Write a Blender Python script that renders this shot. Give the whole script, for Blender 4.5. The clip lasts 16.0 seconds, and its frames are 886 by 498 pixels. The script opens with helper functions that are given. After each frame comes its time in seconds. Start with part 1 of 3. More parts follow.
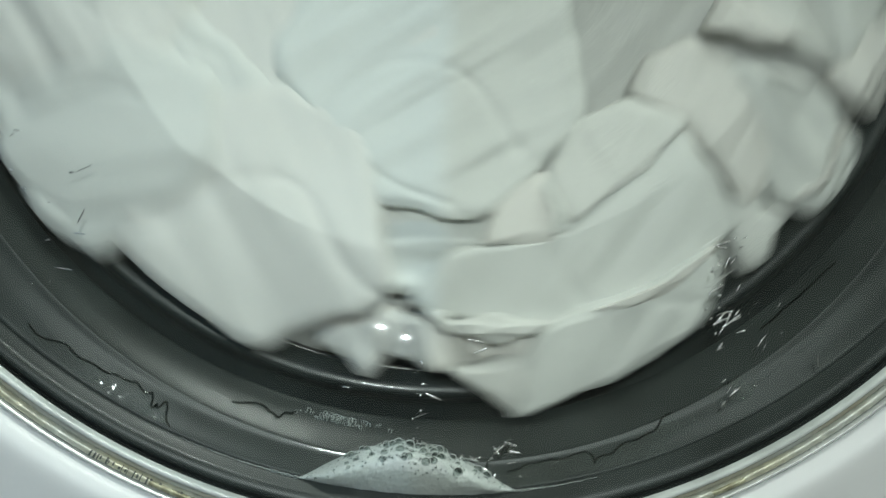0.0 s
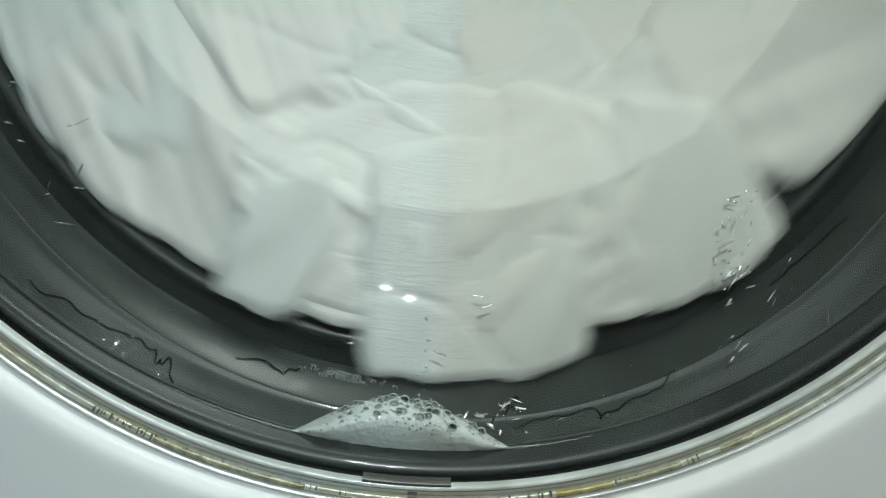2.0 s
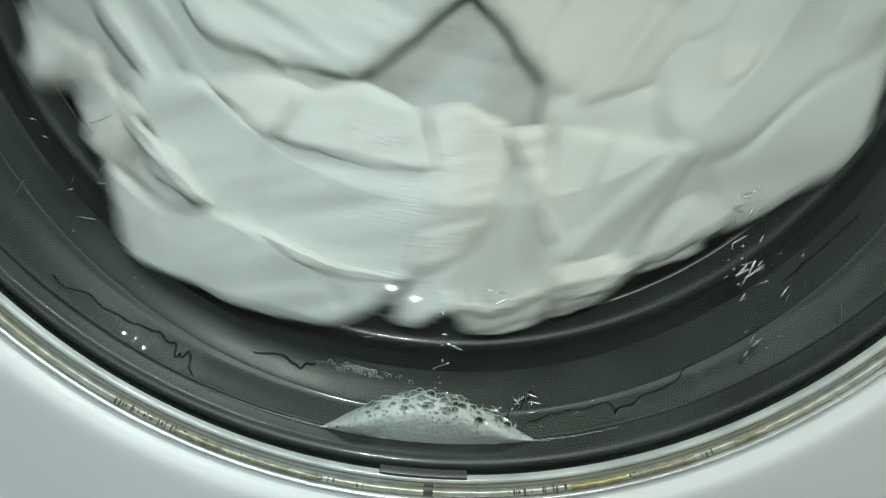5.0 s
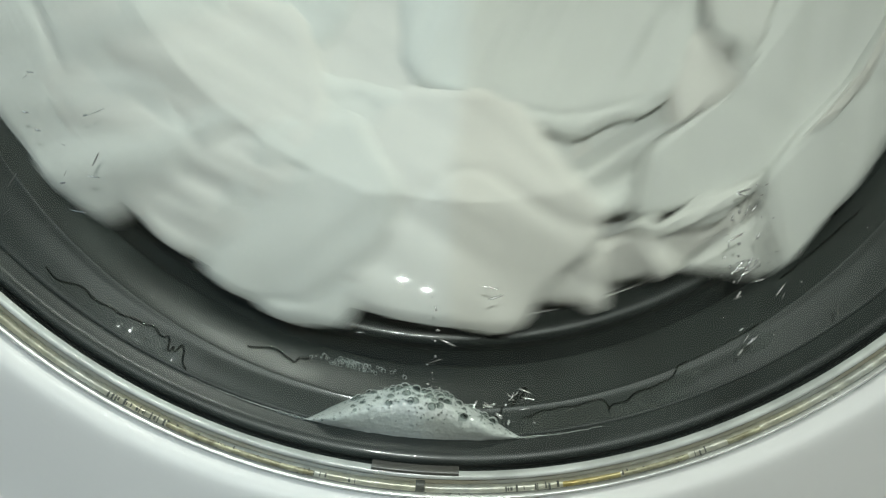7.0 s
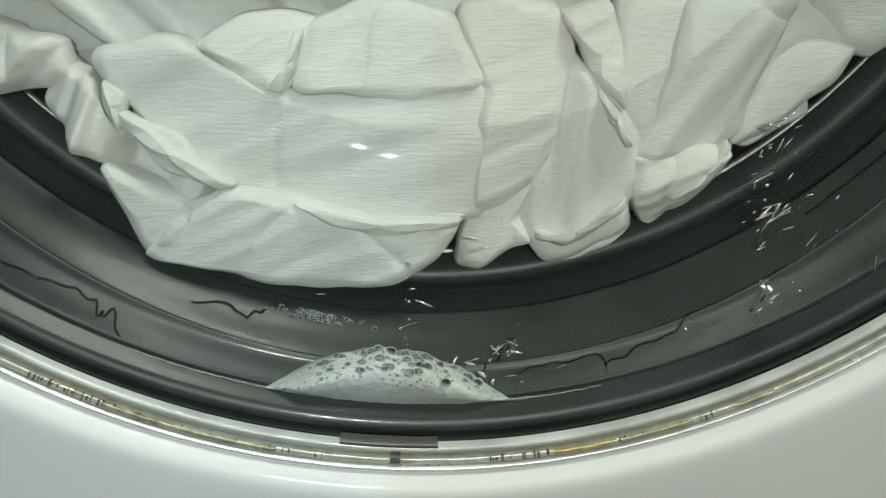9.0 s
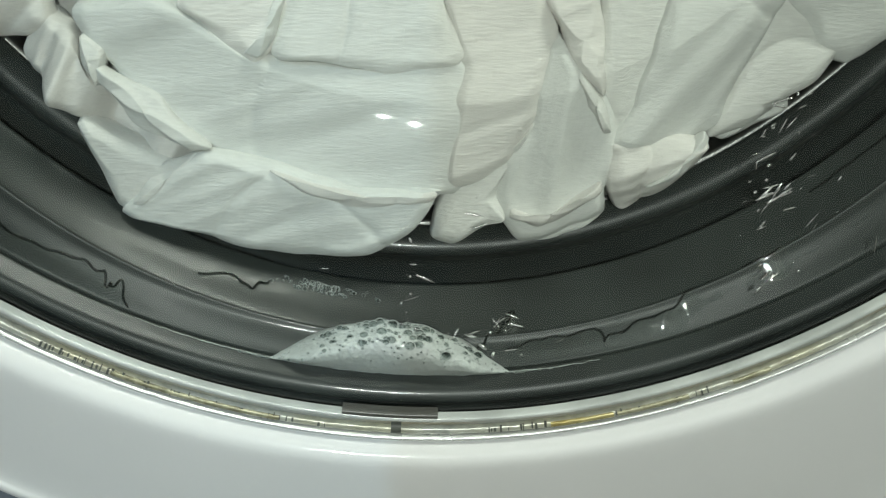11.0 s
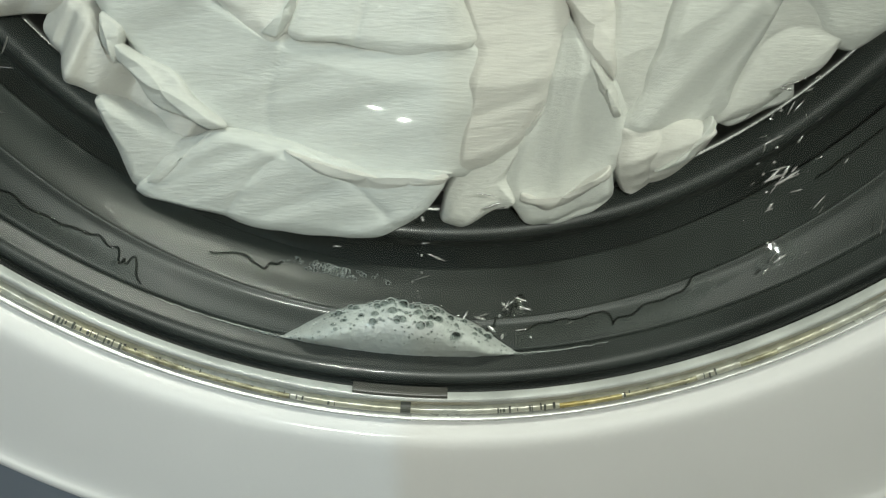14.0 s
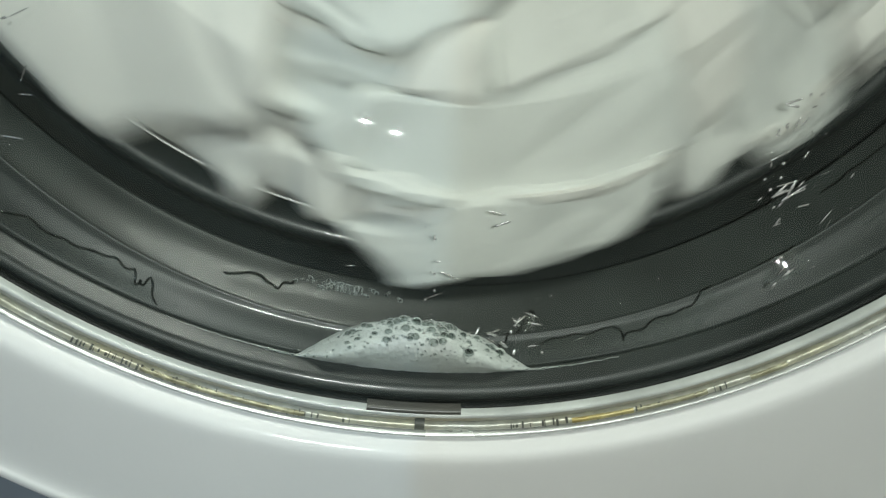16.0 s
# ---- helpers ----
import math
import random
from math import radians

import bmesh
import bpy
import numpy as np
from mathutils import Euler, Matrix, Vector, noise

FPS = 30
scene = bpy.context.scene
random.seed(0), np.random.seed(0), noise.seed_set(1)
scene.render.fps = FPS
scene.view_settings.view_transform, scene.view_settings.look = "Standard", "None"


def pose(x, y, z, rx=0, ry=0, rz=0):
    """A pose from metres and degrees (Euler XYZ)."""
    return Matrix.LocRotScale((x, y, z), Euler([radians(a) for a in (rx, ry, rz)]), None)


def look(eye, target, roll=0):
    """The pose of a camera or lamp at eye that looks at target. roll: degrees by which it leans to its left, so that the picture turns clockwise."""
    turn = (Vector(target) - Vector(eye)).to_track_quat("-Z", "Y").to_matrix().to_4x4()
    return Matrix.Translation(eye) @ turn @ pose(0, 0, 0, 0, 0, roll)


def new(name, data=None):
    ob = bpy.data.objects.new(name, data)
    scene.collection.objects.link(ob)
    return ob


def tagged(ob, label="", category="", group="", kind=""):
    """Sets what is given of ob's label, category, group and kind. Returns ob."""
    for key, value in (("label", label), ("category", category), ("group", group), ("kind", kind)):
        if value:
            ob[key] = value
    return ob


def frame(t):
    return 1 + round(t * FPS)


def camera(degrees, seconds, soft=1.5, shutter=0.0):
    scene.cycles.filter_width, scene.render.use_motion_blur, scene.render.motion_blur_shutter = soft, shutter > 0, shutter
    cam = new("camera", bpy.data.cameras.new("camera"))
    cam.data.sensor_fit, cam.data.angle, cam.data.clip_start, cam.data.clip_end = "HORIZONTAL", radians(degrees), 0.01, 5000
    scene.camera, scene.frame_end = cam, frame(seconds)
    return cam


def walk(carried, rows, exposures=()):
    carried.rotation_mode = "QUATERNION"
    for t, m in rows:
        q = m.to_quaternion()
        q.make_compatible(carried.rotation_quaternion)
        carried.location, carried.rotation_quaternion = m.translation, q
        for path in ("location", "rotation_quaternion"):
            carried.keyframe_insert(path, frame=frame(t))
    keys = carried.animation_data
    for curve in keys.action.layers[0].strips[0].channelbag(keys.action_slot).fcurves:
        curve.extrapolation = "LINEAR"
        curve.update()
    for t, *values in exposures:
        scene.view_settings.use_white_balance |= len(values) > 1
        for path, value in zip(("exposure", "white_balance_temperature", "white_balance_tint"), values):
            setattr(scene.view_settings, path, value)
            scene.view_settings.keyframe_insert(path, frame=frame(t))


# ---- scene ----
# Washing machine seen from a few hands' widths: the door's centre lies on the axis x = 0, z = AXIS.
AXIS = 0.55
PATH = (
    (0.0, -0.0122, -0.1988, -0.0710, 83.61, 0.34, -2.29),
    (0.5, -0.0140, -0.1901, -0.0777, 82.36, 1.04, -1.85),
    (1.0, -0.0126, -0.1917, -0.0764, 81.58, 0.72, -1.66),
    (1.5, -0.0144, -0.1873, -0.0893, 83.98, 0.44, -2.21),
    (2.0, -0.0126, -0.1959, -0.0739, 81.19, 0.44, -2.07),
    (2.5, -0.0136, -0.1972, -0.0710, 80.49, 0.46, -2.00),
    (3.0, -0.0154, -0.1942, -0.0679, 79.27, 0.47, -1.71),
    (3.2, -0.0152, -0.1929, -0.0680, 79.52, 0.42, -1.78),
    (5.3, -0.0148, -0.1992, -0.0767, 81.68, 0.42, -1.42),
    (5.5, -0.0128, -0.1968, -0.0755, 81.16, 0.49, -1.13),
    (6.0, -0.0147, -0.1993, -0.0768, 81.45, 0.42, -1.45),
    (6.5, -0.0119, -0.1961, -0.0754, 80.82, 0.32, -0.88),
    (7.0, -0.0113, -0.1975, -0.0740, 80.66, 0.15, -0.96),
    (7.5, -0.0108, -0.1974, -0.0737, 80.03, 0.18, -1.06),
    (8.0, -0.0117, -0.1950, -0.0685, 77.28, 0.05, -1.75),
    (8.5, -0.0128, -0.1847, -0.0646, 72.61, -0.02, -2.05),
    (9.0, -0.0103, -0.1564, -0.0510, 67.42, 0.38, -2.90),
    (9.2, -0.0066, -0.1563, -0.0512, 68.09, 1.12, -2.10),
    (11.3, -0.0067, -0.1561, -0.0446, 63.76, 0.21, -1.42),
    (11.5, -0.0072, -0.1565, -0.0453, 63.93, 0.15, -1.29),
    (12.0, -0.0074, -0.1562, -0.0452, 63.88, 0.21, -1.18),
    (12.5, -0.0067, -0.1568, -0.0446, 64.02, 0.08, -1.23),
    (13.0, -0.0073, -0.1591, -0.0468, 64.54, -0.12, -1.49),
    (13.5, -0.0095, -0.1617, -0.0498, 64.90, -0.35, -1.68),
    (14.0, -0.0107, -0.1618, -0.0529, 65.55, -0.36, -1.68),
    (14.5, -0.0118, -0.1599, -0.0578, 65.91, -0.18, -1.95),
    (15.0, -0.0114, -0.1629, -0.0535, 65.49, -0.28, -1.56),
    (15.5, -0.0120, -0.1629, -0.0529, 65.72, -0.33, -1.57),
    (16.0, -0.0132, -0.1632, -0.0502, 66.23, 0.29, -1.88),
)
cam = camera(56.0, 16.0, soft=1.3, shutter=0.4)
walk(cam, [(t, pose(x, y, z + AXIS, a, b, c)) for t, x, y, z, a, b, c in PATH],
     [(0.0, 0.0, 6150, 9), (6.0, 0.0, 6150, 9), (7.0, 0.0, 6400, 10.5), (8.5, 0.0, 6560, 10.5), (11.5, 0.0, 6440, 10), (12.5, 0.0, 6560, 10.5), (14.5, 0.03, 6720, 11.5), (16.0, 0.0, 6430, 10.5)])

# ---- light ----
world = bpy.data.worlds.new("sky")
scene.world = world
world.use_nodes = True
sky = world.node_tree.nodes.new("ShaderNodeTexSky")
sky.sky_type, sky.sun_disc, sky.sun_elevation, sky.sun_rotation = "NISHITA", False, radians(28), radians(200)
world.node_tree.links.new(sky.outputs[0], world.node_tree.nodes["Background"].inputs[0])
world.node_tree.nodes["Background"].inputs[1].default_value = 0.10


def lamp(name, kind, power, m, color, size=0.1):
    data = bpy.data.lights.new(name, kind)
    data.energy, data.color = power, color
    if kind == "AREA":
        data.shape, data.size = "DISK", size
    elif kind == "SUN":
        data.angle = size
    else:
        data.shadow_soft_size = size
    ob = new(name, data)
    ob.matrix_world = m
    return ob


for led, power, x, z in (("phone_torch", 0.205, -0.0025, -0.0135), ("phone_torch_second", 0.145, 0.0027, -0.0190)):
    lamp(led, "AREA", power, look((x, -0.235, AXIS + z), (0.03, 0.02, AXIS - 0.10)), (0.93, 1.0, 0.93), 0.0007)
# Added fill from above right, no known fixture; it lifts the gasket and cloth.
lamp("overhead_fill", "AREA", 18.0, look((0.65, -0.42, 2.05), (0.0, -0.3, 0.4)), (0.93, 0.99, 0.88), 0.5)
lamp("sun", "SUN", 0.40, look((-0.75, -2.0, 1.9), (0, 0, AXIS)), (0.44, 0.76, 1.0), radians(0.5))

# ---- materials ----


def material(name, color, rough=0.5, metal=0.0, vary=0.15, scale=60.0, bump=0.0, bump_scale=300.0, stretch=(1, 1, 1), coat=0.0, spec=0.5, other=None, fine=0.0, turn=0.0):
    """Base colour with noise at two scales, roughness that varies with it, and fine relief."""
    m = bpy.data.materials.new(name)
    m.use_nodes = True
    n, link = m.node_tree.nodes, m.node_tree.links.new
    p = n["Principled BSDF"]
    at = n.new("ShaderNodeTexCoord")
    mapped = n.new("ShaderNodeMapping")
    mapped.inputs["Scale"].default_value = stretch
    mapped.inputs["Rotation"].default_value = (0, radians(turn), 0)
    link(at.outputs["Object"], mapped.inputs[0])
    big, small = n.new("ShaderNodeTexNoise"), n.new("ShaderNodeTexNoise")
    big.inputs["Scale"].default_value, small.inputs["Scale"].default_value = scale, bump_scale
    big.inputs["Detail"].default_value, small.inputs["Detail"].default_value = 4, 5
    link(at.outputs["Object"], big.inputs["Vector"])
    link(mapped.outputs[0], small.inputs["Vector"])
    ramp = n.new("ShaderNodeValToRGB")
    dark = other or tuple(c * (1 - vary) for c in color)
    ramp.color_ramp.elements[0].position, ramp.color_ramp.elements[1].position = 0.35, 0.65
    ramp.color_ramp.elements[0].color, ramp.color_ramp.elements[1].color = (*dark, 1), (*color, 1)
    link(big.outputs["Fac"], ramp.inputs[0])
    colour = ramp.outputs[0]
    if fine:
        grain = n.new("ShaderNodeMix")
        grain.data_type, grain.blend_type = "RGBA", "MULTIPLY"
        level = n.new("ShaderNodeMapRange")
        level.inputs[1].default_value, level.inputs[2].default_value = 0.3, 0.7
        level.inputs[3].default_value, level.inputs[4].default_value = 1 - fine, 1.0
        link(small.outputs["Fac"], level.inputs[0])
        grain.inputs["Factor"].default_value = 1.0
        link(colour, grain.inputs["A"])
        link(level.outputs[0], grain.inputs["B"])
        colour = grain.outputs["Result"]
    link(colour, p.inputs["Base Color"])
    p.inputs["Metallic"].default_value = metal
    p.inputs["Specular IOR Level"].default_value = spec
    r = n.new("ShaderNodeMapRange")
    r.inputs[3].default_value, r.inputs[4].default_value = rough * 0.8, min(1, rough * 1.25)
    link(big.outputs["Fac"], r.inputs[0])
    link(r.outputs[0], p.inputs["Roughness"])
    p.inputs["Coat Weight"].default_value, p.inputs["Coat Roughness"].default_value = coat, 0.06
    if bump:
        b = n.new("ShaderNodeBump")
        b.inputs["Strength"].default_value, b.inputs["Distance"].default_value = 1.0, bump
        link(small.outputs["Fac"], b.inputs["Height"])
        link(b.outputs[0], p.inputs["Normal"])
    return m


def clear(name, tint=(1, 1, 1), gloss_rough=0.02, ior=1.45, wobble=0.0, edge=0.7):
    """A thin clear skin: what lies behind shows through, and it shines by its angle."""
    m = bpy.data.materials.new(name)
    m.use_nodes = True
    n, link = m.node_tree.nodes, m.node_tree.links.new
    n.remove(n["Principled BSDF"])
    t, g, mix, face, steep, amount = (n.new("ShaderNode" + k) for k in ("BsdfTransparent", "BsdfGlossy", "MixShader", "LayerWeight", "Math", "Math"))
    t.inputs[0].default_value = (*tint, 1)
    g.inputs["Roughness"].default_value = gloss_rough
    steep.operation, amount.operation = "POWER", "MULTIPLY_ADD"
    steep.inputs[1].default_value = 4.0
    bare = ((ior - 1) / (ior + 1)) ** 2
    amount.inputs[1].default_value, amount.inputs[2].default_value = edge, bare
    link(face.outputs["Facing"], steep.inputs[0])
    link(steep.outputs[0], amount.inputs[0])
    if wobble:
        at, no, b = (n.new("ShaderNode" + k) for k in ("TexCoord", "TexNoise", "Bump"))
        no.inputs["Scale"].default_value = 90
        b.inputs["Distance"].default_value = wobble
        link(at.outputs["Object"], no.inputs["Vector"])
        link(no.outputs["Fac"], b.inputs["Height"])
        link(b.outputs[0], g.inputs["Normal"])
    link(amount.outputs[0], mix.inputs[0])
    link(t.outputs[0], mix.inputs[1])
    link(g.outputs[0], mix.inputs[2])
    link(mix.outputs[0], n["Material Output"].inputs[0])
    return m


RUBBER = material("wet grey rubber", (0.033, 0.040, 0.038), 0.34, vary=0.35, scale=38, bump=0.000006, bump_scale=300, spec=0.27, coat=0.08)
WHITE = material("white gloss plastic", (0.78, 0.79, 0.79), 0.48, vary=0.03, scale=12, bump=0.00002, bump_scale=900, coat=0.12)
PANEL = material("blue grey painted steel", (0.20, 0.23, 0.27), 0.35, vary=0.06, scale=14, bump=0.00003, bump_scale=700)
CLOTH = material("wet white crepe cotton", (0.79, 0.79, 0.76), 0.5, vary=0.05, scale=28, bump=0.00026, bump_scale=1500, stretch=(0.22, 1, 1.3), fine=0.16, turn=10)
CLOTH_B = material("wet white cotton", (0.81, 0.79, 0.755), 0.5, vary=0.05, scale=30, bump=0.00023, bump_scale=1500, stretch=(0.22, 1, 1.3), fine=0.13, turn=-62)
CLOTH_C = material("wet white muslin", (0.78, 0.79, 0.765), 0.5, vary=0.06, scale=24, bump=0.00023, bump_scale=1600, stretch=(0.25, 1, 1.2), fine=0.13, turn=38)
STEEL = material("brushed drum steel", (0.38, 0.38, 0.37), 0.42, metal=1.0, vary=0.2, scale=40, bump=0.0001, bump_scale=500)
BRASS = material("stained chrome band", (0.70, 0.73, 0.68), 0.30, metal=0.3, scale=34, other=(0.66, 0.63, 0.44), bump=0.0004, bump_scale=300, fine=0.35)
GOLD = material("gold tarnish", (0.64, 0.57, 0.28), 0.30, metal=0.35, scale=150, other=(0.45, 0.36, 0.12), bump=0.0003, bump_scale=500, fine=0.4)
PALE = material("pale gold tarnish", (0.66, 0.64, 0.44), 0.32, metal=0.3, scale=200, other=(0.34, 0.32, 0.20), bump=0.0003, bump_scale=500, fine=0.5)
DULL = material("dull wear", (0.13, 0.14, 0.12), 0.5, vary=0.3, scale=200)
SILVER = material("chrome edge", (0.74, 0.76, 0.74), 0.25, metal=0.5, vary=0.2, scale=50, bump=0.0001, bump_scale=400)
GREASE = material("black grime", (0.015, 0.016, 0.015), 0.45, vary=0.4, scale=120, bump=0.0004, bump_scale=600)
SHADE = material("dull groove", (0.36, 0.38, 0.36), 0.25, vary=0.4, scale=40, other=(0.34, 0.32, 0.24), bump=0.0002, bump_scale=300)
TAN = material("tan plastic", (0.075, 0.073, 0.066), 0.3, vary=0.15, scale=80)
MILKY = material("frosted glass edge", (0.66, 0.69, 0.67), 0.18, vary=0.3, scale=60, bump=0.0001, bump_scale=400, coat=0.6)
FOAM = material("detergent foam", (0.60, 0.63, 0.62), 0.3, vary=0.06, scale=260, bump=0.0005, bump_scale=900, coat=0.4)
GLASS = clear("door glass", (0.97, 0.985, 0.97), 0.009, 1.45)
WATER = clear("water", (0.95, 0.97, 0.97), 0.03, 1.9, 0.001)
BUBBLE = clear("soap film", (0.72, 0.75, 0.74), 0.06, 1.5)
WALL = material("plaster wall", (0.66, 0.66, 0.63), 0.8, vary=0.06, scale=4, bump=0.0008, bump_scale=90)
FLOOR = material("beige floor tile", (0.36, 0.34, 0.31), 0.4, vary=0.12, scale=6, bump=0.0005, bump_scale=60)

# ---- mesh helpers ----


def link_mesh(name, bm, mat, parent=None, smooth=True):
    me = bpy.data.meshes.new(name)
    bmesh.ops.recalc_face_normals(bm, faces=bm.faces)
    bm.to_mesh(me)
    bm.free()
    me.materials.append(mat)
    for f in me.polygons:
        f.use_smooth = smooth
    ob = new(name, me)
    if parent:
        ob.parent = parent
    return ob


def part(name, bm, mat, parent, label="", smooth=True):
    return tagged(link_mesh(name, bm, mat, parent, smooth), label)


def lathe(profile, steps=288, start=0.0, stop=360.0):
    """Turns a profile of (depth y, radius) in metres round the door's axis; 0 degrees is the bottom."""
    bm = bmesh.new()
    closed = stop - start >= 360
    rings = []
    for i in range(steps if closed else steps + 1):
        a = radians(start + (stop - start) * i / steps)
        rings.append([bm.verts.new((r * math.sin(a), y, -r * math.cos(a))) for y, r in profile])
    for i in range(len(rings) if closed else len(rings) - 1):
        p, q = rings[i], rings[(i + 1) % len(rings)]
        for k in range(len(profile) - 1):
            bm.faces.new((p[k], q[k], q[k + 1], p[k + 1]))
    return bm


def rounded(profile, times=2):
    """Cuts the corners of an open profile."""
    for _ in range(times):
        out = [profile[0]]
        for (a, b), (c, d) in zip(profile, profile[1:]):
            out += [(a * 0.75 + c * 0.25, b * 0.75 + d * 0.25), (a * 0.25 + c * 0.75, b * 0.25 + d * 0.75)]
        profile = out + [profile[-1]]
    return profile


def box(bm, x0, x1, y0, y1, z0, z1):
    v = [bm.verts.new((x, y, z)) for x in (x0, x1) for y in (y0, y1) for z in (z0, z1)]
    for f in ((0, 1, 3, 2), (4, 6, 7, 5), (0, 4, 5, 1), (2, 3, 7, 6), (0, 2, 6, 4), (1, 5, 7, 3)):
        bm.faces.new([v[i] for i in f])
    return bm


def ball(bm, at, r, flat=1.0, rings=6, seg=10):
    """A small round drop at a place."""
    grid = [[bm.verts.new((at[0] + r * math.sin(math.pi * (i + 0.02) / (rings + 0.04)) * math.cos(2 * math.pi * j / seg), at[1] + flat * r * math.cos(math.pi * (i + 0.02) / (rings + 0.04)), at[2] + r * math.sin(math.pi * (i + 0.02) / (rings + 0.04)) * math.sin(2 * math.pi * j / seg))) for j in range(seg)] for i in range(rings + 1)]
    for i in range(rings):
        for j in range(seg):
            bm.faces.new((grid[i][j], grid[i][(j + 1) % seg], grid[i + 1][(j + 1) % seg], grid[i + 1][j]))


# ---- the room ----


def slab(name, x0, x1, y0, y1, z0, z1, mat):
    return tagged(link_mesh(name, box(bmesh.new(), x0, x1, y0, y1, z0, z1), mat, smooth=False), kind="structure")


slab("floor", -1.6, 1.6, -2.6, 0.8, -0.1, 0.0, FLOOR)
slab("ceiling", -1.6, 1.6, -2.6, 0.8, 2.4, 2.5, WALL)
slab("wall_north", -1.6, 1.6, 0.7, 0.8, 0.0, 2.4, WALL)
slab("wall_east", 1.5, 1.6, -2.6, 0.7, 0.0, 2.4, WALL)
slab("wall_west", -1.6, -1.5, -2.6, 0.7, 0.0, 2.4, WALL)
# Unseen blocker, added so its edge casts the upright shadow seam on the door.
slab("shadow_edge_wall", -0.217, 1.5, -0.62, -0.54, 0.0, 2.4, WALL)

# unseen far wall, added with an opening that lets the sun lamp's rays in
far = bmesh.new()
for x0, x1, z0, z1 in ((-1.5, -1.30, 0.0, 2.4), (-0.55, 1.5, 0.0, 2.4), (-1.30, -0.55, 0.0, 1.25), (-1.30, -0.55, 2.36, 2.4)):
    box(far, x0, x1, -2.6, -2.5, z0, z1)
tagged(link_mesh("sun_slot_wall", far, WALL, smooth=False), kind="structure")

# ---- washing machine ----
machine = new("washing_machine")
machine.location = (0, 0, AXIS)
tagged(machine, "front-loading washing machine with white door frame and grey rubber gasket", "washing machine")

RIM_SHIFT = 0.012  # the door's outer rim lies towards the handle
front = bmesh.new()
hole = [front.verts.new((RIM_SHIFT + 0.2185 * math.sin(a), 0.012, -0.2185 * math.cos(a))) for a in (2 * math.pi * i / 96 for i in range(96))]
rim = []
for i in range(96):
    a = 2 * math.pi * i / 96
    s, c = math.sin(a), -math.cos(a)
    k = 0.30 / max(abs(s), abs(c))
    rim.append(front.verts.new((s * k, 0.012, max(c * k, -0.30) if abs(c) < abs(s) else c * k)))
for i in range(96):
    front.faces.new((hole[i], hole[(i + 1) % 96], rim[(i + 1) % 96], rim[i]))
part("front_panel", front, PANEL, machine, "blue-grey painted front panel", smooth=False)
part("lower_panel", box(bmesh.new(), -0.30, 0.30, 0.012, 0.03, 0.02 - AXIS, -0.302), PANEL, machine, smooth=False)
for side in (-1, 1):
    part("side_panel", box(bmesh.new(), side * 0.30 - 0.004, side * 0.30 + 0.004, 0.0125, 0.58, 0.0 - AXIS, 0.30), PANEL, machine, smooth=False)
part("top_panel", box(bmesh.new(), -0.30, 0.30, 0.0125, 0.58, 0.30, 0.32), PANEL, machine, smooth=False)
part("back_panel", box(bmesh.new(), -0.295, 0.295, 0.57, 0.58, 0.0 - AXIS, 0.298), PANEL, machine, smooth=False)

# The gasket's section at the bottom: depth, radius, and how far it draws in towards the sides, where its folds spread.
GASKET = ((-0.0005, 0.1680, 0.0), (0.0055, 0.1676, 0.0), (0.0062, 0.1650, 0.0), (0.0040, 0.1638, 0.0), (0.0034, 0.1626, -0.001), (0.0045, 0.1604, -0.002), (0.0062, 0.1592, -0.003), (0.0080, 0.1577, -0.0042), (0.0083, 0.1577, -0.0042), (0.0085, 0.1590, -0.0042), (0.0090, 0.1590, -0.0042), (0.0092, 0.1576, -0.004), (0.0096, 0.1572, -0.003),
          (0.0112, 0.1552, 0.005), (0.0130, 0.1532, 0.012), (0.0135, 0.1524, 0.0148), (0.0138, 0.1517, 0.0153), (0.0142, 0.1516, 0.0153), (0.0146, 0.1519, 0.0153), (0.0151, 0.1532, 0.0150), (0.0168, 0.1520, 0.0135), (0.0215, 0.1476, 0.0085), (0.0258, 0.1449, 0.0055), (0.0266, 0.1443, 0.0055), (0.0274, 0.1443, 0.0055), (0.0279, 0.1452, 0.0055),
          (0.0281, 0.1540, 0.005), (0.0390, 0.1540, 0.003), (0.0392, 0.1440, 0.003), (0.0362, 0.1413, 0.0025), (0.0350, 0.1402, 0.002), (0.0348, 0.1390, 0.0018), (0.0358, 0.1366, 0.0015), (0.0385, 0.1340, 0.0015), (0.0402, 0.1336, 0.0015), (0.0412, 0.1350, 0.0015), (0.0415, 0.1700, 0.0))


def drawn_in(a):
    return min(0.74, 1 - math.cos(a))


def gasket_radius(y, a=0.0):
    y0 = [p[0] for p in GASKET[5:23]]
    return float(np.interp(y, y0, [p[1] for p in GASKET[5:23]]) - np.interp(y, y0, [p[2] for p in GASKET[5:23]]) * drawn_in(a))


rubber = bmesh.new()
section = list(zip(rounded([p[:2] for p in GASKET], 2), rounded([(p[2], 0.0) for p in GASKET], 2)))
hoops = []
for i in range(360):
    a = radians(i)
    hoops.append([rubber.verts.new(((r - d * drawn_in(a)) * math.sin(a), y, -(r - d * drawn_in(a)) * math.cos(a))) for (y, r), (d, _) in section])
for p, q in zip(hoops, hoops[1:] + hoops[:1]):
    for k in range(len(section) - 1):
        rubber.faces.new((p[k], q[k], q[k + 1], p[k + 1]))
part("gasket", rubber, RUBBER, machine, "wet dark grey folded rubber gasket")


